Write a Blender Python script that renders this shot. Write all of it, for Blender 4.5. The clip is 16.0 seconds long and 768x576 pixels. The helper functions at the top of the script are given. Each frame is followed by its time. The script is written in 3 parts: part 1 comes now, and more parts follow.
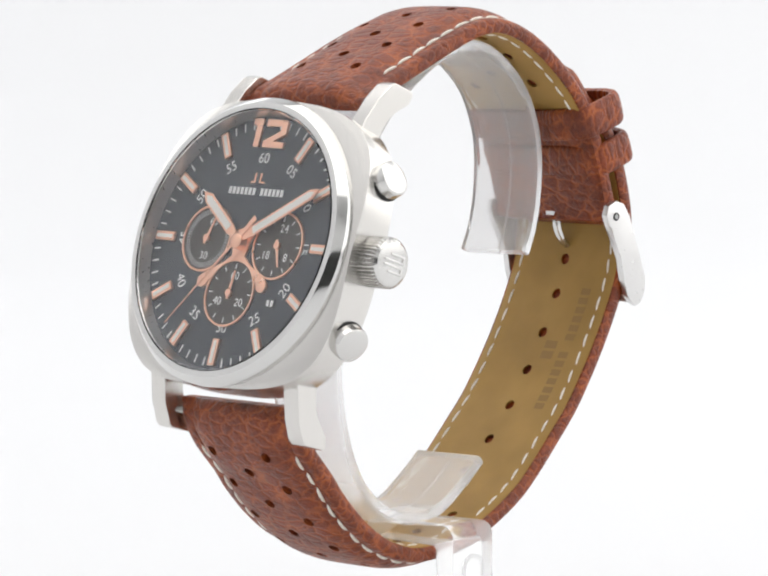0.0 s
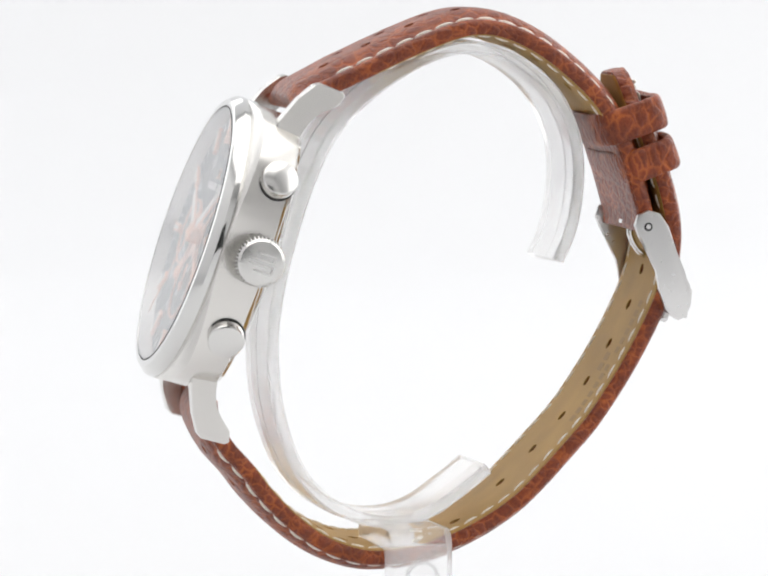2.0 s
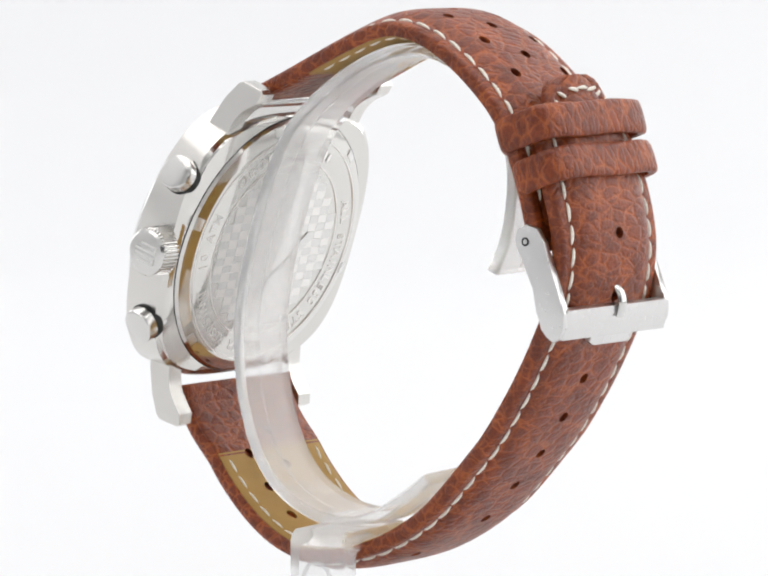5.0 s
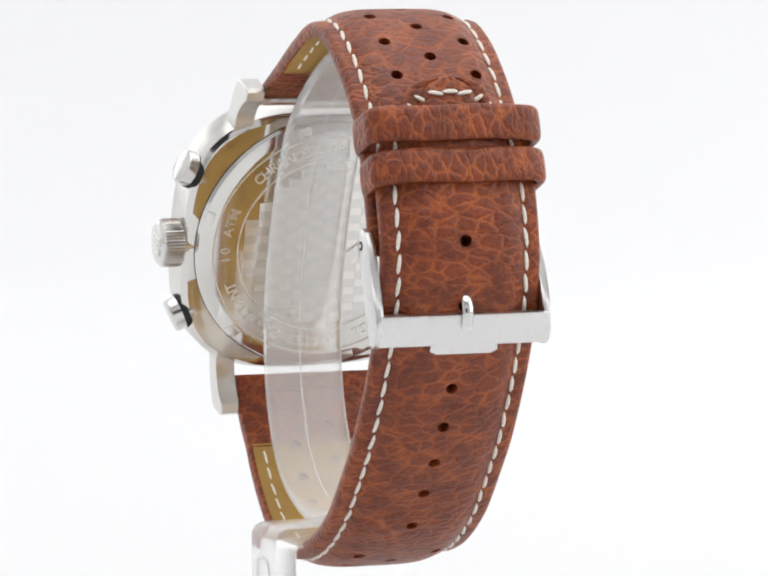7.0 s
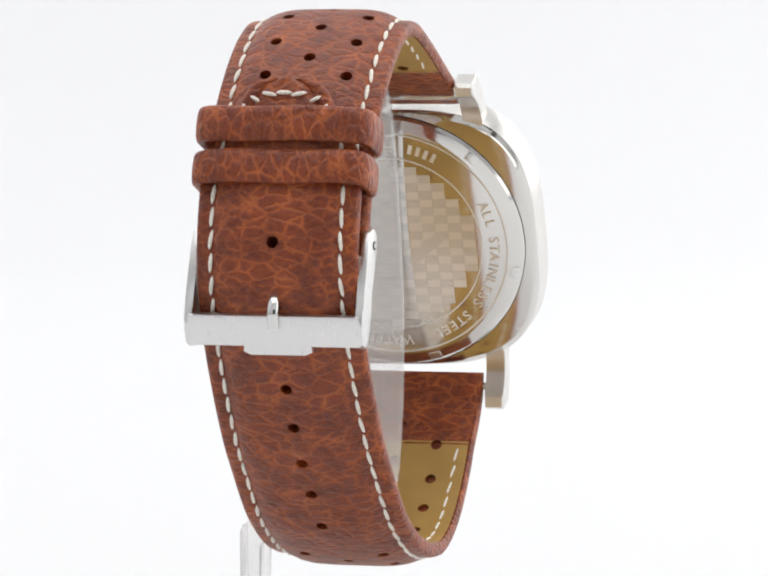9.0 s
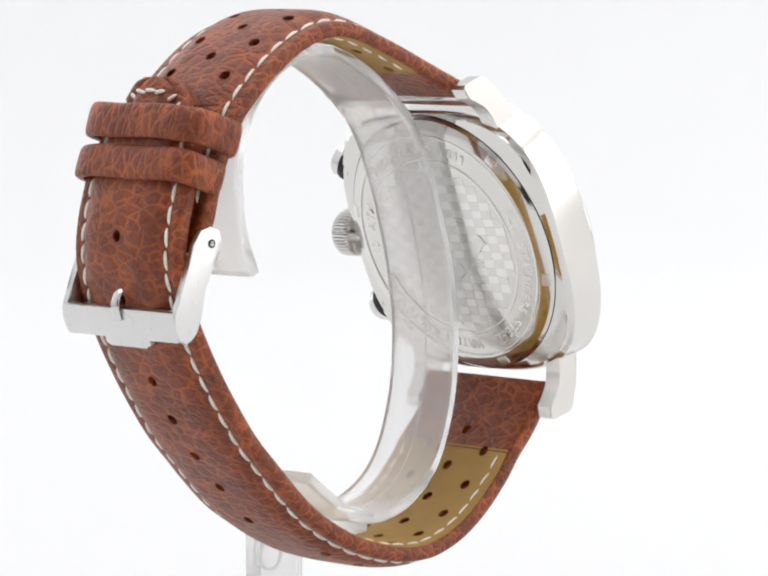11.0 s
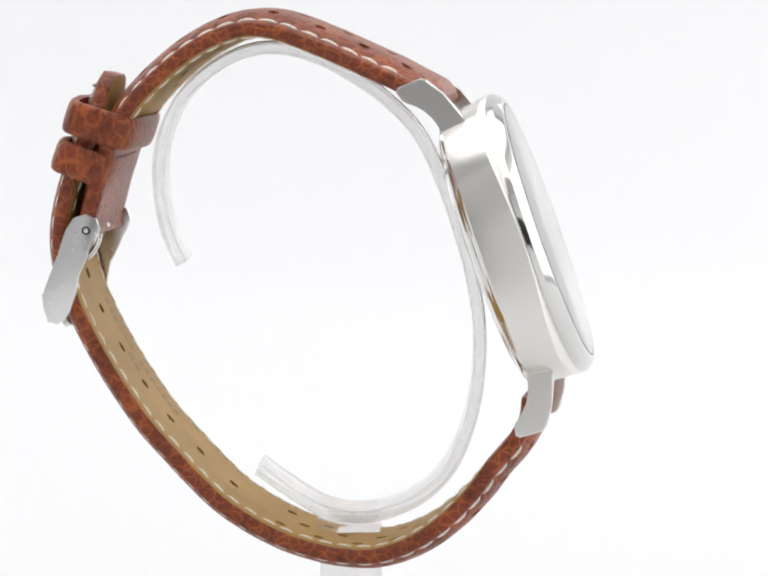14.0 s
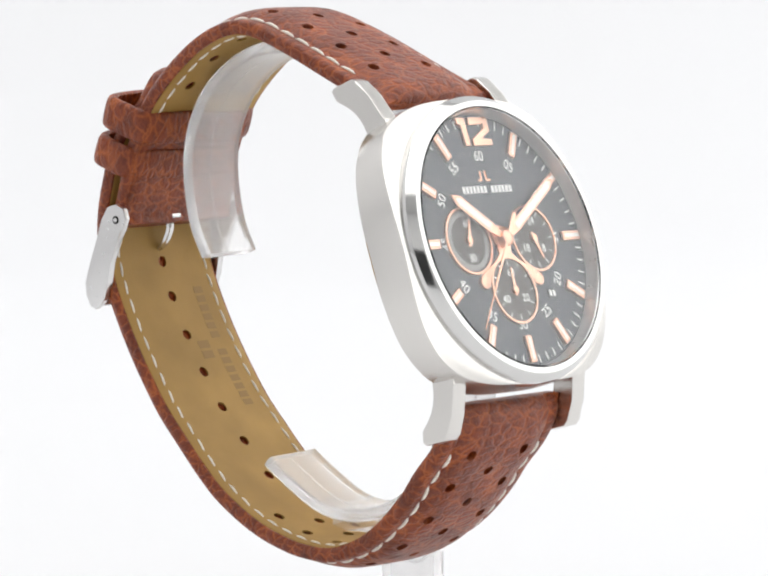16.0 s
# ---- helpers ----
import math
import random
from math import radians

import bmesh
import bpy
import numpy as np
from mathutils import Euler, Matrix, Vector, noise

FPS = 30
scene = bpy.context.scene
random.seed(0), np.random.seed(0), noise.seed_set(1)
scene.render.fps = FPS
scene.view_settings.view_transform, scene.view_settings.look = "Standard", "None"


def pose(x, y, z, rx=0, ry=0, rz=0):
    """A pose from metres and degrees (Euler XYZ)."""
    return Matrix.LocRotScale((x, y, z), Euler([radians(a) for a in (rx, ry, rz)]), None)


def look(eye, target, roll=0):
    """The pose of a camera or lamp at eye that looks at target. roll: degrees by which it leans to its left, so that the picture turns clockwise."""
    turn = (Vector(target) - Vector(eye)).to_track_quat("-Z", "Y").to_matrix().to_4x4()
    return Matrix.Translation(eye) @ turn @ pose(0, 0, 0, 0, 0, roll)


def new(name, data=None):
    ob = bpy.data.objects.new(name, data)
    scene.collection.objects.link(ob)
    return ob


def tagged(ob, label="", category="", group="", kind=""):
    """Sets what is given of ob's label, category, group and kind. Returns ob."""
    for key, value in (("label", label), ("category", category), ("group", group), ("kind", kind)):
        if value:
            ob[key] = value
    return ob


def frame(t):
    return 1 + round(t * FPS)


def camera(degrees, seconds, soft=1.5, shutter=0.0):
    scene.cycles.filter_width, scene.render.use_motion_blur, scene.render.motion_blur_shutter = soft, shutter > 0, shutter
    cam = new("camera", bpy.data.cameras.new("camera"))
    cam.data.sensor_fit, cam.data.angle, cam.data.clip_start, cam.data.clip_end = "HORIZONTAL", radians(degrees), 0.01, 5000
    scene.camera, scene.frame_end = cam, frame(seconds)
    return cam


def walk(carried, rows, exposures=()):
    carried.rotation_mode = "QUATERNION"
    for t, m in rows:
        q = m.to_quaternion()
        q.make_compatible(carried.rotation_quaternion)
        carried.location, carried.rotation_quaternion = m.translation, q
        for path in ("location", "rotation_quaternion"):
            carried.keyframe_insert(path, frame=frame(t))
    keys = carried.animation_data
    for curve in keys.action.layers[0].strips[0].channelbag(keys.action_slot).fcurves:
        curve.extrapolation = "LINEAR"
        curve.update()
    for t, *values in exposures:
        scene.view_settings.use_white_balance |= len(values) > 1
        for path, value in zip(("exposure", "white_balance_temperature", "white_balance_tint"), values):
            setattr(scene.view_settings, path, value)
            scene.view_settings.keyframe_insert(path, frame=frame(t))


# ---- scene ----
# ---- camera and light ----
cam = camera(10.64, 16.0, soft=2.2)
EYE = Vector((0.0, -0.6, 0.104))
STAND = look(EYE, EYE + Vector((0.004426, 0.996658, -0.081571)), -0.33)
walk(cam, [(0.0, STAND), (16.0, STAND)])

world = bpy.data.worlds.new("studio")
scene.world = world
world.use_nodes = True
world.node_tree.nodes["Background"].inputs["Color"].default_value = (0.95, 0.97, 1.0, 1)
world.node_tree.nodes["Background"].inputs["Strength"].default_value = 0.3


def softbox(name, eye, target, sx, sy, watts, colour):
    data = bpy.data.lights.new(name, "AREA")
    data.shape, data.size, data.size_y, data.energy, data.color = "RECTANGLE", sx, sy, watts, colour
    new(name, data).matrix_world = look(eye, target)


softbox("top_softbox", (0, 0.0, 1.28), (0, 0.0, 0), 1.7, 1.9, 11.9, (1.0, 0.995, 0.985))
softbox("side_softbox", (-0.86, -0.2, 0.6), (0, -0.2, 0.6), 1.2, 1.0, 0.45, (0.98, 0.99, 1.0))
softbox("side_softbox", (0.86, -0.1, 0.55), (0, -0.1, 0.55), 1.3, 1.0, 4.0, (1.0, 0.995, 0.985))
# Unseen rear lamps, added to whiten the glass reflection in place of a brighter backdrop
softbox("added_rear_softbox", (0.57, 0.95, 0.36), (0, 0, 0.08), 0.46, 0.66, 1.25, (1.0, 0.995, 0.985))
softbox("added_rear_softbox", (0.80, 0.64, 0.36), (0, 0, 0.08), 0.42, 0.66, 0.52, (1.0, 0.995, 0.985))
softbox("added_rear_softbox", (-0.56, 0.95, 0.36), (0, 0, 0.08), 0.78, 0.66, 1.45, (0.98, 0.99, 1.0))
scene.view_settings.exposure = 0.21


# ---- materials ----
def material(name, colour, rough=0.5, metal=0.0):
    m = bpy.data.materials.new(name)
    m.use_nodes = True
    b = m.node_tree.nodes["Principled BSDF"]
    b.inputs["Base Color"].default_value = (*colour, 1)
    b.inputs["Roughness"].default_value = rough
    b.inputs["Metallic"].default_value = metal
    return m, m.node_tree, b


def add(tree, kind, **values):
    n = tree.nodes.new(kind)
    for k, v in values.items():
        n.inputs[k.replace("_", " ")].default_value = v
    return n


def ramp(tree, source, stops):
    r = tree.nodes.new("ShaderNodeValToRGB")
    e = r.color_ramp.elements
    while len(e) < len(stops):
        e.new(0.5)
    for el, (p, c) in zip(e, stops):
        el.position, el.color = p, (*c, 1) if len(c) == 3 else c
    tree.links.new(source, r.inputs["Fac"])
    return r


def bump(tree, b, source, strength, distance, before=None):
    n = add(tree, "ShaderNodeBump", Strength=strength, Distance=distance)
    tree.links.new(source, n.inputs["Height"])
    if before:
        tree.links.new(before.outputs["Normal"], n.inputs["Normal"])
    tree.links.new(n.outputs["Normal"], b.inputs["Normal"])
    return n


def mixed(tree, fac, a, b, blend="MIX"):
    n = tree.nodes.new("ShaderNodeMix")
    n.data_type, n.blend_type = "RGBA", blend
    for v, k in ((fac, 0), (a, 6), (b, 7)):
        if isinstance(v, (int, float)):
            n.inputs[k].default_value = v
        elif isinstance(v, tuple):
            n.inputs[k].default_value = (*v, 1)
        else:
            tree.links.new(v, n.inputs[k])
    return n.outputs[2]


def leather_material(name, dark, mid, crease, cell, stretch):
    m, t, b = material(name, mid, 0.39)
    co = t.nodes.new("ShaderNodeTexCoord")
    warp = add(t, "ShaderNodeTexNoise", Scale=420.0, Detail=3.0, Roughness=0.65)
    t.links.new(co.outputs["Object"], warp.inputs["Vector"])
    shift = t.nodes.new("ShaderNodeVectorMath")
    shift.operation = "MULTIPLY_ADD"
    shift.inputs[1].default_value = (0.0014, 0.0014, 0.0014)
    t.links.new(warp.outputs["Color"], shift.inputs[0])
    t.links.new(co.outputs["Object"], shift.inputs[2])
    flat = t.nodes.new("ShaderNodeMapping")
    flat.inputs["Scale"].default_value = stretch
    t.links.new(shift.outputs[0], flat.inputs["Vector"])
    vor = add(t, "ShaderNodeTexVoronoi", Scale=cell, Randomness=1.0)
    vor.feature = "DISTANCE_TO_EDGE"
    t.links.new(flat.outputs[0], vor.inputs["Vector"])
    fine = add(t, "ShaderNodeTexVoronoi", Scale=cell * 2.6, Randomness=1.0)
    fine.feature = "DISTANCE_TO_EDGE"
    t.links.new(flat.outputs[0], fine.inputs["Vector"])
    blot = add(t, "ShaderNodeTexNoise", Scale=260.0, Detail=4.0, Roughness=0.6)
    t.links.new(co.outputs["Object"], blot.inputs["Vector"])
    grain = add(t, "ShaderNodeTexNoise", Scale=2600.0, Detail=2.0)
    t.links.new(co.outputs["Object"], grain.inputs["Vector"])
    base = ramp(t, blot.outputs["Fac"], [(0.3, dark), (0.7, mid)])
    lines = ramp(t, vor.outputs["Distance"], [(0.0, (0.85,) * 3), (0.045, (0.5,) * 3), (0.14, (0.0,) * 3)])
    weak = ramp(t, blot.outputs["Fac"], [(0.38, (0.15,) * 3), (0.62, (1.0,) * 3)])
    k = t.nodes.new("ShaderNodeMath")
    k.operation = "MULTIPLY"
    t.links.new(lines.outputs["Color"], k.inputs[0])
    t.links.new(weak.outputs["Color"], k.inputs[1])
    thin = ramp(t, fine.outputs["Distance"], [(0.0, (0.16,) * 3), (0.14, (0.0,) * 3)])
    worn = add(t, "ShaderNodeTexNoise", Scale=900.0, Detail=3.0, Roughness=0.6)
    t.links.new(flat.outputs[0], worn.inputs["Vector"])
    rub = ramp(t, worn.outputs["Fac"], [(0.55, (0.0,) * 3), (0.78, (0.28,) * 3)])
    soil = ramp(t, worn.outputs["Fac"], [(0.3, (0.35,) * 3), (0.46, (0.0,) * 3)])
    deep = mixed(t, soil.outputs["Color"], base.outputs["Color"], tuple(c * 0.45 for c in dark))
    first = mixed(t, thin.outputs["Color"], mixed(t, rub.outputs["Color"], deep, crease), crease)
    t.links.new(mixed(t, k.outputs[0], first, crease), b.inputs["Base Color"])
    relief = ramp(t, vor.outputs["Distance"], [(0.0, (0.0,) * 3), (0.22, (1.0,) * 3)])
    n1 = bump(t, b, grain.outputs["Fac"], 0.12, 0.0002)
    n2 = bump(t, b, fine.outputs["Distance"], 0.25, 0.0006, n1)
    bump(t, b, relief.outputs["Color"], 0.42, 0.0003, n2)
    b.inputs["Specular IOR Level"].default_value = 0.46
    return m


BROWN = ((0.108, 0.0143, 0.003), (0.228, 0.037, 0.0064), (0.46, 0.112, 0.020))
LEATHER = leather_material("brown_leather", *BROWN, 520.0, (0.68, 1.1, 1.25))
LOOP = leather_material("brown_loop_leather", *BROWN, 560.0, (1.2, 1.0, 0.6))

LINING, t, b = material("tan_lining", (0.40, 0.235, 0.07), 0.62)
co = t.nodes.new("ShaderNodeTexCoord")
n = add(t, "ShaderNodeTexNoise", Scale=120.0, Detail=5.0)
t.links.new(co.outputs["Object"], n.inputs["Vector"])
t.links.new(ramp(t, n.outputs["Fac"], [(0.3, (0.335, 0.193, 0.043)), (0.7, (0.43, 0.253, 0.060))]).outputs["Color"], b.inputs["Base Color"])
g = add(t, "ShaderNodeTexNoise", Scale=3500.0, Detail=2.0)
t.links.new(co.outputs["Object"], g.inputs["Vector"])
bump(t, b, g.outputs["Fac"], 0.15, 0.0002)

IMPRINT, t, b = material("stamped_print", (0.29, 0.168, 0.045), 0.6)

THREAD, t, b = material("cream_thread", (0.80, 0.72, 0.58), 0.75)
co = t.nodes.new("ShaderNodeTexCoord")
n = add(t, "ShaderNodeTexNoise", Scale=2500.0, Detail=2.0)
t.links.new(co.outputs["Object"], n.inputs["Vector"])
t.links.new(ramp(t, n.outputs["Fac"], [(0.3, (0.74, 0.67, 0.55)), (0.6, (0.90, 0.87, 0.80))]).outputs["Color"], b.inputs["Base Color"])
bump(t, b, n.outputs["Fac"], 0.3, 0.0002)


def steel(name, colour, rough, streak, scale):
    m, t, b = material(name, colour, rough, 1.0)
    co = t.nodes.new("ShaderNodeTexCoord")
    mp = t.nodes.new("ShaderNodeMapping")
    mp.inputs["Scale"].default_value = scale
    t.links.new(co.outputs["Object"], mp.inputs["Vector"])
    n = add(t, "ShaderNodeTexNoise", Scale=1.0, Detail=3.0, Roughness=0.6)
    t.links.new(mp.outputs[0], n.inputs["Vector"])
    r = ramp(t, n.outputs["Fac"], [(0.3, (rough * 0.97,) * 3), (0.7, (rough * 1.03,) * 3)])
    t.links.new(r.outputs["Color"], b.inputs["Roughness"])
    if streak:
        bump(t, b, n.outputs["Fac"], streak, 0.0002)
    return m


BRUSHED = steel("brushed_steel", (0.72, 0.70, 0.67), 0.25, 0.0, (6000.0, 6000.0, 300.0))
POLISHED = steel("polished_steel", (0.68, 0.675, 0.66), 0.1, 0.0, (300.0, 300.0, 300.0))
BACKSTEEL = steel("caseback_steel", (0.71, 0.695, 0.665), 0.09, 0.0, (300.0, 300.0, 300.0))
SOFT = steel("soft_polished_steel", (0.70, 0.69, 0.67), 0.2, 0.0, (300.0, 300.0, 300.0))
SATIN = steel("satin_steel", (0.72, 0.71, 0.70), 0.28, 0.03, (4000.0, 900.0, 900.0))
ETCHED = steel("etched_steel", (0.84, 0.82, 0.79), 0.3, 0.0, (900.0, 900.0, 900.0))
HATCHED = steel("hatched_steel", (0.73, 0.72, 0.70), 0.28, 0.05, (300.0, 300.0, 9000.0))
COPPER = steel("rose_gold", (0.93, 0.53, 0.37), 0.28, 0.0, (500.0, 500.0, 500.0))
for m in (ETCHED, HATCHED):
    b = m.node_tree.nodes["Principled BSDF"]
    b.inputs["Coat Weight"].default_value, b.inputs["Coat IOR"].default_value, b.inputs["Coat Roughness"].default_value = 1.0, 1.7, 0.12
DIAL, t, b = material("dark_blue_dial", (0.016, 0.021, 0.032), 0.4)
co = t.nodes.new("ShaderNodeTexCoord")
n = add(t, "ShaderNodeTexNoise", Scale=2200.0, Detail=2.0)
t.links.new(co.outputs["Object"], n.inputs["Vector"])
t.links.new(ramp(t, n.outputs["Fac"], [(0.3, (0.006, 0.011, 0.024)), (0.7, (0.011, 0.018, 0.034))]).outputs["Color"], b.inputs["Base Color"])
SUBDIAL, t, b = material("dark_brown_subdial", (0.03, 0.019, 0.015), 0.45)
co = t.nodes.new("ShaderNodeTexCoord")
n = add(t, "ShaderNodeTexNoise", Scale=2000.0, Detail=2.0)
t.links.new(co.outputs["Object"], n.inputs["Vector"])
t.links.new(ramp(t, n.outputs["Fac"], [(0.3, (0.022, 0.014, 0.011)), (0.7, (0.036, 0.024, 0.019))]).outputs["Color"], b.inputs["Base Color"])
PRINT = material("white_print", (0.88, 0.88, 0.87), 0.5)[0]
LUME = material("pale_lume", (0.90, 0.87, 0.82), 0.45)[0]
BLACK = material("black_gap", (0.01, 0.01, 0.01), 0.6)[0]
GLASS, t, b = material("mineral_glass", (1, 1, 1), 0.0)
b.inputs["Transmission Weight"].default_value, b.inputs["IOR"].default_value = 1.0, 1.5
ACRYLIC, t, b = material("clear_acrylic", (0.99, 0.99, 0.99), 0.16)
b.inputs["Transmission Weight"].default_value, b.inputs["IOR"].default_value = 0.75, 1.2
co = t.nodes.new("ShaderNodeTexCoord")
n = add(t, "ShaderNodeTexNoise", Scale=60.0, Detail=2.0)
t.links.new(co.outputs["Object"], n.inputs["Vector"])
bump(t, b, n.outputs["Fac"], 0.05, 0.002)


def white(name, colour):
    m, t, b = material(name, colour, 0.85)
    co = t.nodes.new("ShaderNodeTexCoord")
    n = add(t, "ShaderNodeTexNoise", Scale=3.0, Detail=4.0)
    t.links.new(co.outputs["Object"], n.inputs["Vector"])
    t.links.new(ramp(t, n.outputs["Fac"], [(0.3, tuple(c * 0.985 for c in colour)), (0.7, colour)]).outputs["Color"], b.inputs["Base Color"])
    f = add(t, "ShaderNodeTexNoise", Scale=900.0, Detail=2.0)
    t.links.new(co.outputs["Object"], f.inputs["Vector"])
    bump(t, b, f.outputs["Fac"], 0.05, 0.0005)
    return m


PAPER = white("white_backdrop_paper", (0.722, 0.726, 0.738))
GREY = white("grey_fabric", (0.68, 0.68, 0.68))
# For the unseen west wall: toned down to dim its reflection in the dial glass
SHADE = white("reflection_dimming_grey", (0.64, 0.64, 0.65))
TENT = white("white_tent_fabric", (0.80, 0.80, 0.80))


# ---- building helpers (millimetres in, metres out) ----
MM = 0.001
TILT = radians(19.16)
FACE = (Matrix.Translation((-0.22, 25.34, 8.09)) @ Matrix.Rotation(radians(1.3), 4, "Z")
        @ Matrix(((-1, 0, 0, 0), (0, -math.sin(TILT), math.cos(TILT), 0), (0, math.cos(TILT), math.sin(TILT), 0), (0, 0, 0, 1))) @ Matrix.Rotation(radians(-0.98), 4, "Z"))


def part(name, bm, mat, parent=None, label="", m=None, sharp=35, recalc=True):
    """Links a bmesh in millimetres as one mesh object under a thing or a part."""
    if m is not None:
        bm.transform(m)
    bm.transform(Matrix.Scale(MM, 4))
    if recalc:
        bmesh.ops.recalc_face_normals(bm, faces=bm.faces)
    for f in bm.faces:
        f.smooth = True
    lim = radians(sharp)
    for e in bm.edges:
        e.smooth = len(e.link_faces) == 2 and e.calc_face_angle(0) < lim
    data = bpy.data.meshes.new(name)
    bm.to_mesh(data)
    bm.free()
    for one in mat if isinstance(mat, (list, tuple)) else [mat]:
        data.materials.append(one)
    ob = new(name, data)
    ob.parent = parent
    if label:
        tagged(ob, label)
    return ob


def thing(name, label, category, group="", kind=""):
    return tagged(new(name), label, category, group, kind)


def loft(rings, closed=True, caps=True, bm=None):
    """A skin over rings of equal length."""
    bm = bm or bmesh.new()
    vs = [[bm.verts.new(p) for p in r] for r in rings]
    k = len(rings[0])
    for a, b in zip(vs, vs[1:]):
        for i in range(k if closed else k - 1):
            j = (i + 1) % k
            bm.faces.new((a[i], a[j], b[j], b[i]))
    if caps:
        bm.faces.new(vs[0][::-1])
        bm.faces.new(vs[-1])
    return bm


def circle(r, z, n=64, cx=0.0, cy=0.0):
    return [(cx + r * math.cos(2 * math.pi * i / n), cy + r * math.sin(2 * math.pi * i / n), z) for i in range(n)]


def lathe(profile, n=96, cx=0.0, cy=0.0, caps=True, bm=None):
    return loft([circle(r, z, n, cx, cy) for r, z in profile], caps=caps, bm=bm)


def ring_lathe(profile, n=96, cx=0.0, cy=0.0):
    return loft([circle(r, z, n, cx, cy) for r, z in (*profile, profile[0])], caps=False)


def prism(outline, z0, z1, bevel=0.0):
    """A plate over a flat outline, its rims bevelled."""
    bm = bmesh.new()
    lo = [bm.verts.new((x, y, z0)) for x, y in outline]
    hi = [bm.verts.new((x, y, z1)) for x, y in outline]
    k = len(outline)
    bm.faces.new(lo[::-1])
    bm.faces.new(hi)
    for i in range(k):
        bm.faces.new((lo[i], lo[(i + 1) % k], hi[(i + 1) % k], hi[i]))
    if bevel:
        es = [e for e in bm.edges if abs(e.verts[0].co.z - e.verts[1].co.z) < 1e-6]
        bmesh.ops.bevel(bm, geom=es, offset=bevel, segments=2, profile=0.6, affect="EDGES")
    return bm


def box(sx, sy, sz, bevel=0.0, at=(0, 0, 0)):
    bm = bmesh.new()
    bmesh.ops.create_cube(bm, size=1, matrix=Matrix.Translation(at) @ Matrix.Diagonal((sx, sy, sz, 1)))
    if bevel:
        bmesh.ops.bevel(bm, geom=bm.edges[:], offset=bevel, segments=2, profile=0.6, affect="EDGES")
    return bm


def spline(points, step=0.6):
    """Even points along a smooth curve through the given ones."""
    p = [np.array(q, float) for q in points]
    p = [2 * p[0] - p[1], *p, 2 * p[-1] - p[-2]]
    fine = []
    for i in range(1, len(p) - 2):
        for u in np.linspace(0, 1, 24, endpoint=False):
            a, b, c, d = p[i - 1:i + 3]
            fine.append(0.5 * (2 * b + (c - a) * u + (2 * a - 5 * b + 4 * c - d) * u**2 + (3 * b - a - 3 * c + d) * u**3))
    fine = np.array([*fine, p[-2]])
    run = np.concatenate([[0], np.cumsum(np.linalg.norm(np.diff(fine, axis=0), axis=1))])
    count = max(2, int(run[-1] / step))
    s = np.linspace(0, run[-1], count + 1)
    return s, np.stack([np.interp(s, run, fine[:, k]) for k in range(fine.shape[1])], 1)


def tube(points, radius, sides=10, flat=1.0):
    """A round bar along points in space."""
    s, c = spline(points, 0.4)
    rings = []
    for i, q in enumerate(c):
        d = Vector(c[min(i + 1, len(c) - 1)] - c[max(i - 1, 0)]).normalized()
        side = d.cross(Vector((1, 0, 0)))
        side = side.normalized() if side.length > 1e-3 else Vector((0, 1, 0))
        up = side.cross(d)
        rings.append([Vector(q) + side * radius * flat * math.cos(2 * math.pi * k / sides) + up * radius * math.sin(2 * math.pi * k / sides) for k in range(sides)])
    return loft(rings)


def lettering(text, size, depth, bold=0.0):
    """Built-in letters as a bmesh, centred."""
    data = bpy.data.curves.new("letters", "FONT")
    data.body, data.size, data.extrude, data.align_x, data.align_y, data.offset = text, size, depth, "CENTER", "CENTER", bold
    ob = new("letters", data)
    mesh = bpy.data.meshes.new_from_object(ob.evaluated_get(bpy.context.evaluated_depsgraph_get()))
    bm = bmesh.new()
    bm.from_mesh(mesh)
    bpy.data.objects.remove(ob)
    bpy.data.meshes.remove(mesh)
    bpy.data.curves.remove(data)
    return bm


def carved(ob, cutter_bm):
    """Cuts the cutter (in millimetres) out of ob's mesh."""
    cutter_bm.transform(Matrix.Scale(MM, 4))
    bmesh.ops.recalc_face_normals(cutter_bm, faces=cutter_bm.faces)
    data = bpy.data.meshes.new("cutter")
    cutter_bm.to_mesh(data)
    cutter_bm.free()
    tool = new("cutter", data)
    mod = ob.modifiers.new("holes", "BOOLEAN")
    mod.operation, mod.solver, mod.object = "DIFFERENCE", "EXACT", tool
    bpy.context.view_layer.update()
    mesh = bpy.data.meshes.new_from_object(ob.evaluated_get(bpy.context.evaluated_depsgraph_get()))
    ob.modifiers.remove(mod)
    old, ob.data = ob.data, mesh
    bpy.data.objects.remove(tool)
    bpy.data.meshes.remove(old)
    return ob


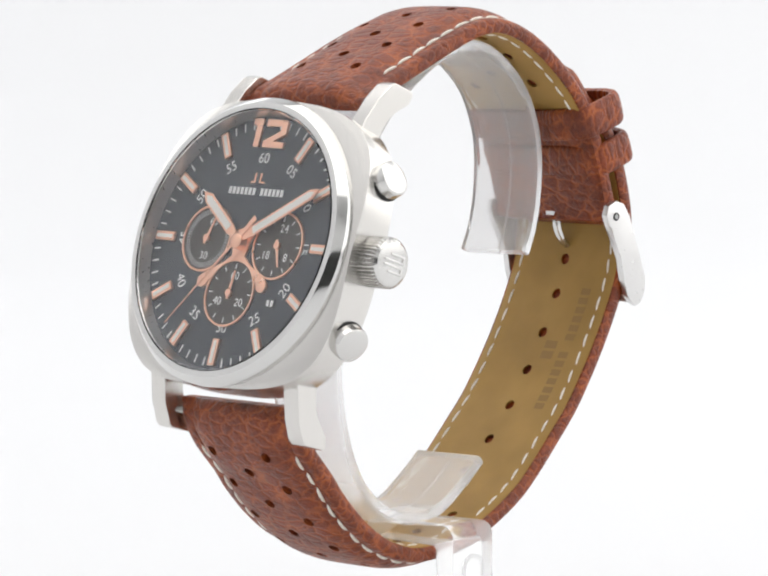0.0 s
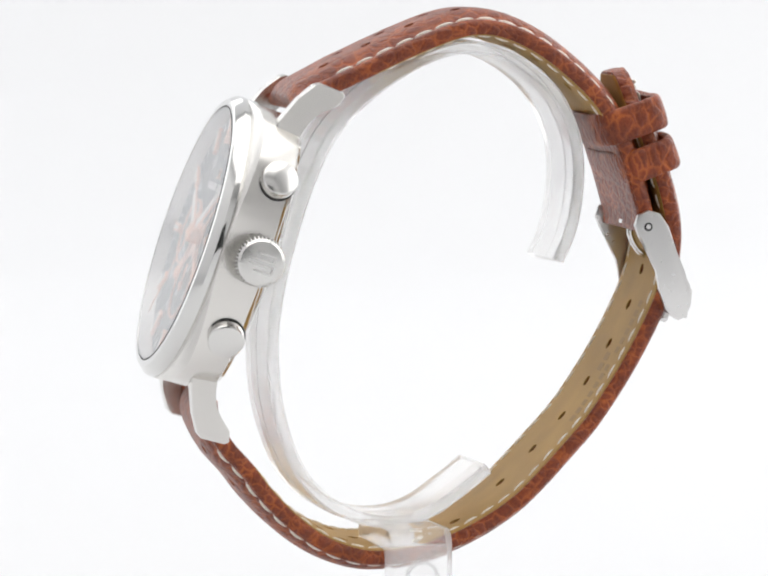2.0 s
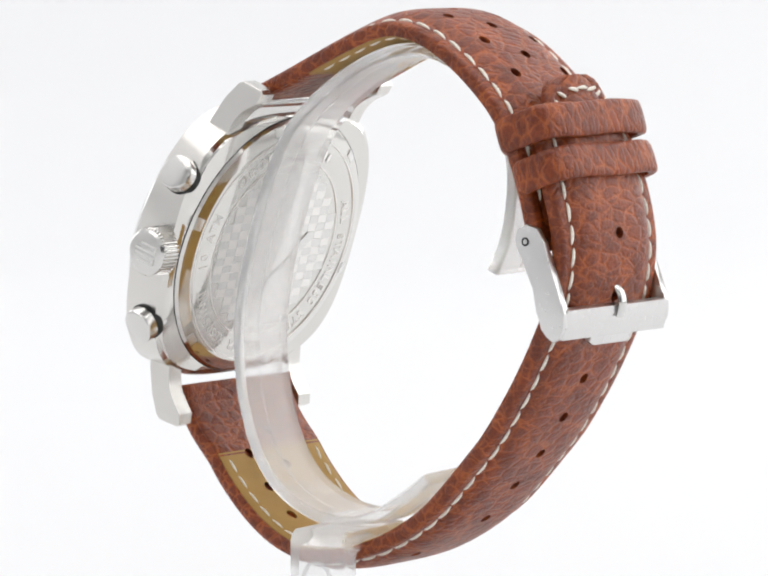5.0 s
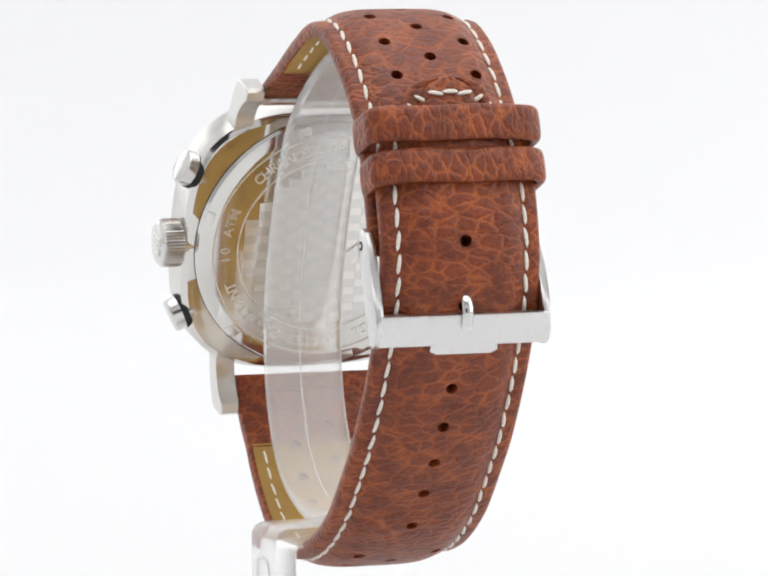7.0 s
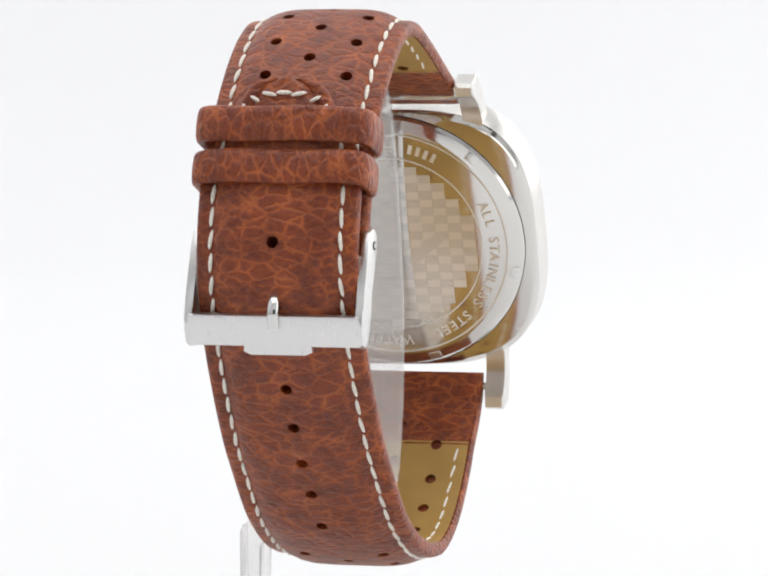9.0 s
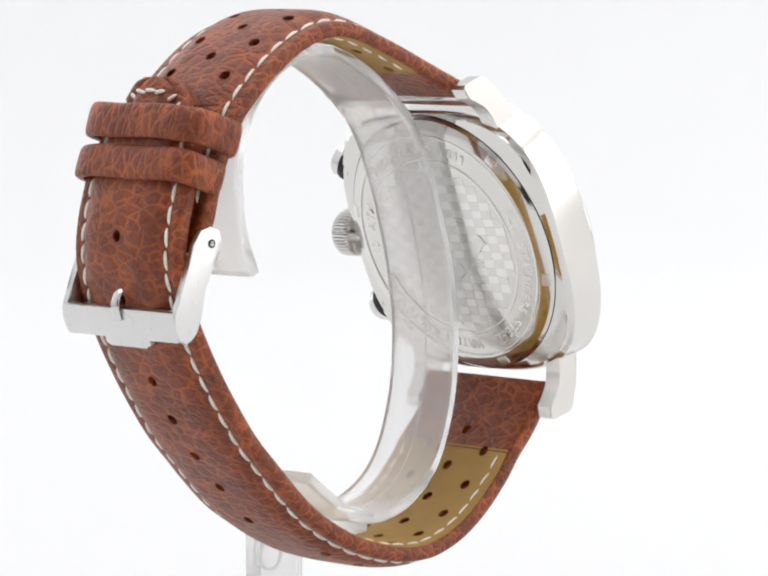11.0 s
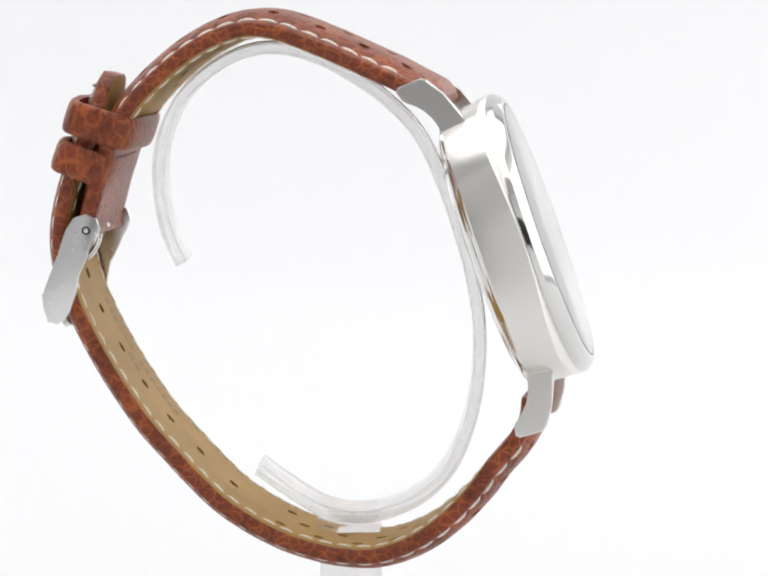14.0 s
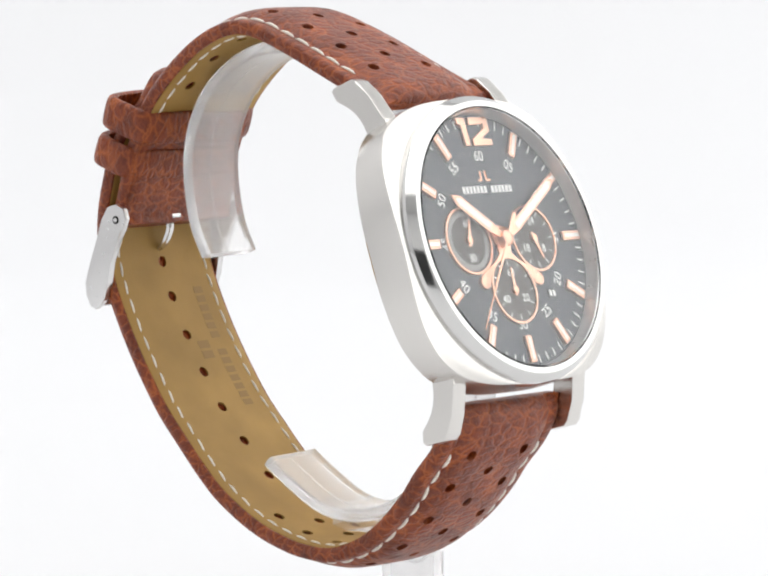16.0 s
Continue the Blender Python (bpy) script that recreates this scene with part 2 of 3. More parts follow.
# ---- the studio ----
def studio():
    def wall(name, bm, mat):
        return tagged(part(name, bm, mat, sharp=60), kind="structure")

    rings = []
    line = [(-1500, 0), (700, 0)] + [(700 + 400 * math.sin(a), 400 - 400 * math.cos(a)) for a in np.linspace(0.1, math.pi / 2, 14)] + [(1100, 1300)]
    back = [(y, z - 12) if y <= 700 else ((700 + 412 * math.sin(a), 400 - 412 * math.cos(a)) if z < 1299 else (1112, 1300))
            for (y, z), a in zip(line, [0, 0, *np.linspace(0.1, math.pi / 2, 14), 0])]
    for x in (-900, 900):
        rings.append([(x, y, z) for y, z in line + back[::-1]])
    tagged(wall("backdrop", loft(rings), PAPER), "white seamless paper sweep under and behind the watch")
    # Unseen sides, added for bounced light; their greys set what steel and glass reflect
    for name, sx, sy, sz, at in (("wall_west", 20, 2650, 1320, (-911, -190, 655)), ("wall_east", 20, 2650, 1320, (911, -190, 655)), ("wall_south", 1840, 20, 1320, (0, -1512, 655))):
        tagged(wall(name, box(sx, sy, sz, 2, at), TENT if name == "wall_south" else SHADE if name == "wall_west" else GREY), "unseen tent side, added for what steel and glass reflect")
    # Black panel added before the south wall, mirrored as dark patches in the steel
    tagged(wall("dark_reflection_panel", box(760, 6, 560, 1, (0, -1496, 285)), BLACK), "unseen black panel added for dark reflections in the steel")
    tagged(wall("ceiling", box(1842, 2650, 20, 2, (0, -190, 1325)), TENT), "white fabric top of the light tent")


studio()

# ---- the wristwatch ----
watch = thing("wristwatch", "steel chronograph wristwatch with dark dial and perforated brown leather strap", "wristwatch")
holder = thing("watch_stand", "clear acrylic watch stand with open curved cuff and flat upright", "display stand")


def cushion(rx, ru, power, n, count=120):
    out = []
    for i in range(count):
        a = 2 * math.pi * i / count
        c, s = math.cos(a), math.sin(a)
        k = (abs(c / rx) ** power + abs(s / ru) ** power) ** (-1 / power)
        out.append((k * c, k * s, n))
    return out


def watch_case():
    def shoulder(ring, lift=0.0):
        return [(x, y, -0.45 - 0.38 * (math.hypot(x, y) - 21.3) + lift) for x, y, _ in ring]

    rings = [cushion(19.4, 18.8, 3.0, -7.7), cushion(21.0, 19.8, 3.3, -7.6), cushion(21.6, 20.5, 2.95, -7.3), cushion(21.9, 20.8, 3.15, -6.9),
             shoulder(cushion(22.0, 20.9, 3.4, 0), -0.2), shoulder(cushion(22.05, 20.98, 3.3, 0)), shoulder(cushion(21.75, 21.1, 2.8, 0)), shoulder(cushion(21.4, 21.2, 2.1, 0)),
             circle(20.6, -0.5, 120), circle(20.6, -2.4, 120)]
    bm = loft(rings)
    for f in bm.faces:
        if f.calc_center_median().z < -7.0:
            f.material_index = 1
    return part("case", bm, [BRUSHED, BACKSTEEL], watch, "brushed steel cushion-shaped case", FACE, 25)


case = watch_case()
bezel = part("bezel", ring_lathe([(19.25, -2.2), (21.2, -2.2), (21.3, -0.1), (21.2, 0.3), (20.45, 1.2), (20.2, 1.42), (19.6, 1.5), (19.35, 1.48), (19.25, 1.2)], 128), POLISHED, watch, "polished steel bezel ring", FACE, 25)
crystal = part("crystal", lathe([(19.2, 0.8), (19.2, 1.4), (19.05, 1.54), (12, 1.58), (4, 1.59)], 128), GLASS, watch, "clear glass over the dial", FACE, 8)
crystal.visible_shadow = False
part("rehaut", ring_lathe([(19.22, -1.7), (18.6, -1.15), (19.05, 0.77), (19.22, 0.77)], 128), SATIN, bezel, "sloping inner ring", FACE)


def lug(side, up):
    """One lug: a bent plate that reaches past the case, with a bar hole."""
    prof = [(18.0, -3.2), (19.4, -3.5), (23.4, -5.2), (26.0, -6.8), (26.5, -7.6), (26.3, -11.0), (25.8, -11.5), (24.3, -11.1), (23.2, -9.7), (21.8, -8.4), (20.0, -7.5), (18.0, -7.1)]
    hollow = spline(prof[7:], 0.7)[1]
    bm = prism([(u * up, n) for u, n in [*prof[:7], *hollow]], 12.5, 15.35, 0.2)
    m = Matrix(((0, 0, side, 0), (1, 0, 0, 0), (0, 1, 0, 0), (0, 0, 0, 1)))
    return part("lug", bm, BRUSHED, watch, "brushed steel lug", FACE @ m, 9)


for side in (-1, 1):
    for up in (-1, 1):
        lug(side, up)
for up in (-1, 1):
    m = FACE @ Matrix.Translation((0, 23.6 * up, -8.7)) @ Matrix.Rotation(radians(90), 4, "Y")
    part("spring_bar", lathe([(0.6, -12.45), (0.6, 12.45)], 16), POLISHED, watch, "", m)


def crown():
    k = 40
    rings = []
    for r, z, knurl in ((2.0, -2.2, 0), (2.0, 0.0, 0), (3.1, 0.0, 0), (3.4, 0.25, 0.22), (3.4, 2.8, 0.22), (3.3, 3.2, 0), (2.95, 3.5, 0), (1.5, 3.65, 0)):
        rings.append([((r + knurl * (1 if (i // 2) % 2 else -1)) * math.cos(math.pi * i / (2 * k)), (r + knurl * (1 if (i // 2) % 2 else -1)) * math.sin(math.pi * i / (2 * k)), z) for i in range(4 * k)])
    m = FACE @ Matrix.Translation((22.0, 0.1, -5.65)) @ Matrix.Rotation(radians(90), 4, "Y")
    c = part("crown", loft(rings), SOFT, watch, "fluted steel winding crown", m, 25)
    for sx, sy, x, y in ((3.6, 0.3, 0.0, -0.35), (3.6, 0.3, 0.0, 0.35), (2.6, 0.3, 0.45, -1.25), (2.6, 0.3, 0.45, 1.25), (0.3, 1.2, 1.75, -0.8), (0.3, 1.2, 1.75, 0.8)):
        part("emblem", box(sx, sy, 0.3, 0.06, (x, y, 3.65)), HATCHED, c, "", m)


crown()


def pusher(up):
    m = FACE @ Matrix.Translation((18.0, 10.15 * up, -5.1)) @ Matrix.Rotation(radians(24 * up), 4, "Z") @ Matrix.Rotation(radians(90), 4, "Y")
    p = part("pusher", lathe([(2.6, 1.2), (2.6, 4.5), (2.5, 4.78), (2.25, 4.95), (0.8, 5.05)], 48), SOFT, watch, "polished steel push button", m)
    part("collar", ring_lathe([(2.62, 2.2), (2.74, 2.2), (2.74, 3.2), (2.62, 3.2)], 48), BLACK, p, "dark gap round the button", m)


pusher(1)
pusher(-1)


# the back of the case
def case_back():
    back = part("caseback", lathe([(20.2, -7.3), (20.2, -7.8), (19.8, -8.2), (18.4, -8.75), (18.0, -8.85), (3, -8.9)], 128), BACKSTEEL, watch, "screwed steel case back", FACE, 20)
    part("gap", ring_lathe([(20.15, -7.5), (20.32, -7.5), (20.32, -7.72), (20.15, -7.72)], 128), BLACK, back, "dark joint round the case back", FACE)
    turn = Matrix.Rotation(radians(180), 4, "Y")
    for i in range(6):
        a = radians(15 + 60 * i)
        m = FACE @ Matrix.Rotation(a, 4, "Z") @ Matrix.Translation((19.1, 0, -8.4))
        part("wrench_slot", box(1.3, 1.9, 0.5, 0.1), HATCHED, back, "", m @ Matrix.Rotation(radians(-15), 4, "Y"))
    for r in (17.6, 13.8):
        part("engraved_ring", ring_lathe([(r, -8.8), (r + 0.2, -8.8), (r + 0.2, -8.97), (r, -8.97)], 128), ETCHED, back, "", FACE)
    cells_light, cells_dark = bmesh.new(), bmesh.new()
    sx, sy = 2.0, 1.3
    for i in range(-7, 8):
        for j in range(-11, 12):
            x, y = i * sx, j * sy
            if math.hypot(abs(x) + sx / 2, abs(y) + sy / 2) > 13.8:
                continue
            bmesh.ops.create_cube(cells_dark if (i + j) % 2 else cells_light, size=1, matrix=Matrix.Translation((x, y, -8.905)) @ Matrix.Diagonal((sx * 0.98, sy * 0.97, 0.03, 1)))
    tagged(part("checker", cells_light, ETCHED, back, "plain fields of the engraved checker", FACE), kind="stuff")
    tagged(part("checker", cells_dark, HATCHED, back, "hatched fields of the engraved checker", FACE), kind="stuff")
    words = (("ALL STAINLESS STEEL", 113, 5.0), ("10 ATM", 277, 5.4), ("WATER RESISTANT", 212, 5.0), ("CHRONOGRAPH", 339, 5.0))
    for text, mid, pitch in words:
        for i, ch in enumerate(text):
            if ch == " ":
                continue
            a = radians(mid + (i - (len(text) - 1) / 2) * pitch)
            m = FACE @ turn @ Matrix.Rotation(-a, 4, "Z") @ Matrix.Translation((0, 15.75, 8.92))
            part("letter", lettering(ch, 2.15, 0.03, 0.02), ETCHED, back, "", m)
    for i in range(4):
        m = FACE @ turn @ Matrix.Rotation(radians(-16 - 4.5 * i), 4, "Z") @ Matrix.Translation((0, 15.75, 8.95))
        part("model_bar", box(0.6, 1.4, 0.08), ETCHED, back, "", m)
    for i, w in enumerate((3.0, 3.4)):
        m = FACE @ turn @ Matrix.Rotation(radians(40), 4, "Z") @ Matrix.Translation((-3.4 + 6.9 * i, -4.0, 9.03))
        part("name_bar", box(w * 2, 1.7, 0.08), HATCHED, back, "", m)


case_back()


# the dial
dial = part("dial", lathe([(18.8, -2.0), (18.8, -1.3), (18.7, -1.2), (6, -1.2)], 128), DIAL, watch, "dark blue-black dial with rose gold markers", FACE)


def on_dial(phi, r, n=-1.2):
    return FACE @ Matrix.Rotation(radians(-phi), 4, "Z") @ Matrix.Translation((0, r, n))


def baton(name, parent, phi):
    m = on_dial(phi, 16.1)
    b = part(name, box(1.35, 3.9, 0.5, 0.12, (0, 0, 0.25)), COPPER, parent, "applied rose gold hour marker", m)
    part("lume", box(0.55, 3.3, 0.08, 0.0, (0, 0, 0.53)), LUME, b, "", m)


for h in range(1, 12):
    baton("hour_marker", dial, 30 * h)
for i in range(60):
    if i % 5 == 0:
        continue
    part("minute_tick", box(0.22, 1.25, 0.06), PRINT, dial, "", on_dial(6 * i, 17.6, -1.17))
TWELVE = FACE @ Matrix.Translation((0.1, 16.15, -1.2))
for outline in ([(-3.6, 1.15), (-3.6, 2.1), (-1.65, 2.1), (-1.65, -2.1), (-2.75, -2.1), (-2.75, 1.15)],
                [(-0.85, 1.0), (-0.85, 2.1), (3.1, 2.1), (3.45, 1.75), (3.45, -0.05), (0.75, -1.2), (3.45, -1.2), (3.45, -2.1), (-0.85, -2.1), (-0.85, -1.1), (2.35, 0.35), (2.35, 1.2), (-0.1, 1.2), (-0.1, 1.0)]):
    part("numeral", prism(outline, 0.0, 0.45, 0.08), COPPER, dial, "applied rose gold digit of the twelve", TWELVE)
for i, text in enumerate(("60", "05", "10", "15", "20", "25", "30", "35", "40", "45", "50", "55")):
    flip = 180 if 4 <= i <= 8 else 0
    part("numeral", lettering(text, 2.15, 0.02), PRINT, dial, "", on_dial(30 * i, 12.5, -1.165) @ Matrix.Rotation(radians(flip), 4, "Z"))
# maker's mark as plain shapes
for x, w in ((-0.75, 0.3), (0.35, 0.3)):
    part("mark", box(w, 1.5, 0.1, 0, (x, 0, 0)), COPPER, dial, "", FACE @ Matrix.Translation((0, 9.6, -1.15)))
for x, w in ((-1.15, 0.7), (0.85, 0.9)):
    part("mark", box(w, 0.28, 0.1, 0, (x, -0.62, 0)), COPPER, dial, "", FACE @ Matrix.Translation((0, 9.6, -1.15)))
for i in range(14):
    if i != 7:
        part("name_bar", box(0.56, 1.05, 0.05), PRINT, dial, "", FACE @ Matrix.Translation(((i - 6.5) * 0.82, 7.6, -1.165)))
date = part("date_window", box(1.9, 1.4, 0.12), BLACK, dial, "", on_dial(134, 11.9, -1.15) @ Matrix.Rotation(radians(134), 4, "Z"))
for x in (-0.4, 0.4):
    part("date_bar", box(0.5, 0.9, 0.05), PRINT, date, "", on_dial(134, 11.9, -1.06) @ Matrix.Rotation(radians(134), 4, "Z") @ Matrix.Translation((x, 0, 0)))


def sub_dial(x, u, marks, numerals, hand_phi, fine):
    m = FACE @ Matrix.Translation((x, u, -1.2))
    s = part("subdial", lathe([(4.75, -0.2), (4.75, 0.10), (2, 0.10)], 64), SUBDIAL, dial, "dark brown subdial with rose gold rim", m)
    part("rim", ring_lathe([(4.65, 0.0), (4.95, 0.0), (4.95, 0.32), (4.65, 0.32)], 64), COPPER, s, "", m)
    for i in range(marks):
        a = Matrix.Rotation(-2 * math.pi * i / marks, 4, "Z")
        part("tick", box(0.1 if fine else 0.16, 0.75, 0.03), PRINT, s, "", m @ a @ Matrix.Translation((0, 3.95, 0.125)))
    for text, phi in numerals:
        p = m @ Matrix.Translation((2.55 * math.sin(radians(phi)), 2.55 * math.cos(radians(phi)), 0.13))
        part("numeral", lettering(text, 1.7, 0.015), PRINT, s, "", p)
    h = m @ Matrix.Rotation(radians(-hand_phi), 4, "Z") @ Matrix.Translation((0, 0, 0.35))
    bm = prism([(-0.3, 0), (-0.12, 3.3), (0.12, 3.3), (0.3, 0), (0.25, -0.9), (-0.25, -0.9)], -0.06, 0.06, 0.02)
    sh = part("small_hand", bm, COPPER, s, "", h)
    part("hand_cap", lathe([(0.55, -0.2), (0.55, 0.2), (0.2, 0.25)], 24), COPPER, s, "", h)


sub_dial(-7.4, 0.2, 60, (("60", 12), ("30", 180)), 18, True)
sub_dial(7.4, 0.0, 12, (("24", 10), ("8", 130), ("18", 235)), 160, False)
sub_dial(0.0, -7.4, 12, (("60", 5), ("20", 120), ("40", 240)), 4, False)
bridge_bm = prism([(-2.2, 1.6), (-1.2, -2.0), (-2.6, -3.0), (-6.6, -5.0), (-7.2, -6.1), (-6.4, -6.9), (-5.2, -6.6), (-4.3, -4.6), (-2.4, -3.1), (0, -2.45),
                   (2.4, -3.1), (4.3, -4.6), (5.2, -6.6), (6.4, -6.9), (7.2, -6.1), (6.6, -5.0), (2.6, -3.0), (1.2, -2.0), (2.2, 1.6), (0, 2.2)], 0.0, 0.3, 0.08)
part("bridge", bridge_bm, COPPER, dial, "rose gold plate linking the subdials", FACE @ Matrix.Translation((0, 0, -1.2)))
for x in (-6.2, 6.2):
    part("stud", lathe([(0.95, 0.0), (0.95, 0.35), (0.6, 0.5), (0.2, 0.52)], 32, x, -6.0), COPPER, dial, "", FACE @ Matrix.Translation((0, 0, -1.2)))


def hand(name, phi, length, width, n, label):
    m = on_dial(phi, 0, n)
    outline = [(-0.35, -1.2), (-0.45, 1.4), (-width / 2, 3.0), (-width / 2, length - 1.6), (0, length), (width / 2, length - 1.6), (width / 2, 3.0), (0.45, 1.4), (0.35, -1.2)]
    h = part(name, prism(outline, 0, 0.22, 0.05), COPPER, watch, label, m)
    w = width * 0.62
    part("lume", prism([(-w / 2, 3.2), (-w / 2, length - 1.8), (0, length - 0.9), (w / 2, length - 1.8), (w / 2, 3.2)], 0.2, 0.28), LUME, h, "", m)


hand("hour_hand", 305.5, 11.8, 1.75, -0.45, "rose gold hour hand with pale lume")
hand("minute_hand", 59, 16.3, 1.6, -0.1, "rose gold minute hand with pale lume")
m = on_dial(219, 0, 0.18)
sec = part("second_hand", prism([(-0.42, -4.6), (-0.28, -1.0), (-0.2, 0), (-0.07, 16.6), (0.07, 16.6), (0.2, 0), (0.28, -1.0), (0.42, -4.6)], 0, 0.14, 0.03), COPPER, watch, "thin rose gold chronograph hand", m)
part("hub", lathe([(1.15, -1.3), (1.15, 0.1), (0.9, 0.3), (0.3, 0.35)], 32), COPPER, sec, "", m)


# the strap
def strap_frame(points, step=0.6):
    """Arc length, places and outward normals along a curve in the y-z plane that runs counter-clockwise or clockwise round the cuff."""
    s, c = spline(points, step)
    d = np.gradient(c, axis=0)
    d /= np.linalg.norm(d, axis=1)[:, None]
    nrm = np.stack([d[:, 1], -d[:, 0]], 1)
    if nrm[len(c) // 2] @ (c[len(c) // 2] - np.array([-8.0, 2.0])) < 0:
        nrm = -nrm
    return s, c, d, nrm


UPPER = [(12.9, 28.4), (10.1, 29.7), (6.6, 31.2), (2.1, 33.2), (-1.4, 34.8), (-5.6, 36.6), (-10.4, 38.4), (-14.1, 39.1), (-17.6, 38.8), (-21.1, 37.6), (-24.6, 35.7), (-28.1, 33.1), (-31.6, 29.9),
         (-34.3, 26.7), (-36.6, 22.5), (-38.3, 18.0), (-39.6, 13.5), (-40.6, 9.5), (-40.3, 7.6)]
LOWER = [(26.1, -14.9), (25.6, -18.4), (23.4, -22.2), (20.1, -26.0), (17.8, -29.1), (14.0, -33.1), (9.8, -36.3), (5.5, -38.3), (1.2, -39.2), (-4.5, -38.8), (-10.1, -37.3), (-13.9, -35.7), (-17.5, -33.7),
         (-21.1, -31.2), (-24.5, -28.0), (-28.0, -24.3), (-31.9, -20.0), (-35.5, -14.9), (-38.4, -10.2), (-40.9, -5.5), (-43.0, -0.7), (-44.2, 4.0), (-44.5, 8.0), (-43.9, 12.3), (-42.6, 17.0),
         (-41.1, 21.5), (-39.7, 26.0), (-38.2, 31.6)]


class Strap:
    def __init__(self, name, points, wide, narrow, puff, label, tip=False, fold=9.5, turn=0.0):
        self.s, self.c, self.d, self.n = strap_frame(points)
        self.length, self.wide, self.narrow, self.puff, self.tip = self.s[-1], wide, narrow, puff, tip
        self.body = self.layer(name, 0.0, self.length, True, LEATHER, watch, label)
        self.inner = self.layer("lining", fold, self.length - 0.4 - turn, False, LINING, self.body, "tan leather lining")
        self.fold = self.layer("fold", 0.2, fold + 0.5, False, LEATHER, self.body, "turned brown leather end")
        if turn:
            self.layer("fold", self.length - turn - 0.6, self.length - 0.2, False, LEATHER, self.body, "turned brown leather end")

    def half(self, s):
        w = (self.wide + (self.narrow - self.wide) * min(1, s / (0.8 * self.length))) / 2
        if self.tip:
            w *= np.interp(self.length - s, (0, 0.3, 0.8, 1.6, 3.0, 4.7, 7.0, 10.0, 12.0), (0.3, 0.39, 0.45, 0.51, 0.57, 0.64, 0.78, 0.94, 1.0))
        return w

    def at(self, s, x, h):
        i = [np.interp(s, self.s, self.c[:, k]) for k in (0, 1)]
        n = [np.interp(s, self.s, self.n[:, k]) for k in (0, 1)]
        return Vector((x, i[0] + n[0] * h, i[1] + n[1] * h))

    def basis(self, s, x, h):
        """Along, across and out at a place of the strap."""
        d = Vector((0, np.interp(s, self.s, self.d[:, 0]), np.interp(s, self.s, self.d[:, 1]))).normalized()
        n = Vector((0, np.interp(s, self.s, self.n[:, 0]), np.interp(s, self.s, self.n[:, 1]))).normalized()
        a = n.cross(d)
        return Matrix.Translation(self.at(s, x, h)) @ Matrix(((d.x, a.x, n.x, 0), (d.y, a.y, n.y, 0), (d.z, a.z, n.z, 0), (0, 0, 0, 1)))

    def rise(self, s, x, w):
        """Height of the outer face over the stitch line."""
        k = abs(x) / max(0.1, w - 2.5)
        end = min(1.0, 0.55 + s / 20.0, 0.25 + (self.length - s) / 9.0)
        roll = -1.1 * (1 - s / 2.4) ** 2 if s < 2.4 else 0.0
        return roll + self.puff * end * (max(0.0, 1 - k ** 4.5)) ** 0.8 if k < 1 else roll

    def layer(self, name, s0, s1, outer, mat, parent, label):
        rings = []
        for s in np.linspace(s0, s1, int((s1 - s0) / 0.7) + 2):
            w = self.half(s)
            if outer:
                top = [-w + 0.35, *np.linspace(-w + 0.9, -w + 2.0, 3), *np.linspace(-w + 2.3, w - 2.3, 19), *np.linspace(w - 2.0, w - 0.9, 3), w - 0.35]
                sec = [(x, self.rise(s, x, w) - (0.12 if abs(abs(x) - w + 2.3) < 0.2 else 0) - (0.14 if abs(x) > w - 0.4 else 0)) for x in top]
                sec += [(w - 0.08, -0.5), (w, -1.1), (w - 0.08, -1.75), (w - 0.35, -2.15), (0, -2.2), (-w + 0.35, -2.15), (-w + 0.08, -1.75), (-w, -1.1), (-w + 0.08, -0.5)]
            else:
                v = w - 0.65
                sec = [(-v, -2.0), (0, -2.0), (v, -2.0), (v, -2.22), (v - 0.3, -2.35), *[(x, -2.36) for x in np.linspace(v * 0.8, -v * 0.8, 9)], (-v + 0.3, -2.35), (-v, -2.22)]
            rings.append([self.at(s, x, h) for x, h in sec])
        return part(name, loft(rings), mat, parent, label, sharp=50)

    def punch(self, holes, radius=0.86):
        outer, inner = bmesh.new(), bmesh.new()
        for s, x in holes:
            r = self.rise(s, x, self.half(s))
            for bm, lo, hi in ((outer, -1.5, r + 1.0), (outer, -3.5, -1.75), (inner, -3.5, -1.62)):
                if lo < -3 and s < 9:
                    continue
                m = self.basis(s, x, (lo + hi) / 2)
                bmesh.ops.create_cone(bm, cap_ends=True, segments=14, radius1=radius, radius2=radius, depth=hi - lo, matrix=m)
        carved(self.body, outer)
        carved(self.fold, inner.copy())
        carved(self.inner, inner)

    def stitch(self, s0, s1, mesh, both=True, pitch=3.15, skip=()):
        k = int((s1 - s0) / pitch)
        rnd = random.Random(5)
        for i in range(k + 1):
            s = s0 + i * pitch + 1.4
            if any(a < s < b for a, b in skip):
                continue
            for side in (-1, 1):
                for h, flip in ((0.02, 0), (-2.36, 1)):
                    x = side * (self.half(s) - 2.25)
                    m = self.basis(s, x, h) @ Matrix.Rotation(radians(rnd.uniform(2, 9) * side), 4, "Z") @ Matrix.Rotation(radians(rnd.uniform(-2, 2)), 4, "Y")
                    if flip and not 13.5 < s < self.length - (4 if self.tip else 18):
                        continue
                    if flip:
                        m = m @ Matrix.Rotation(math.pi, 4, "X") @ Matrix.Diagonal((0.88, 0.62, 0.7, 1))
                    m.translation *= MM
                    ob = new("stitch", mesh)
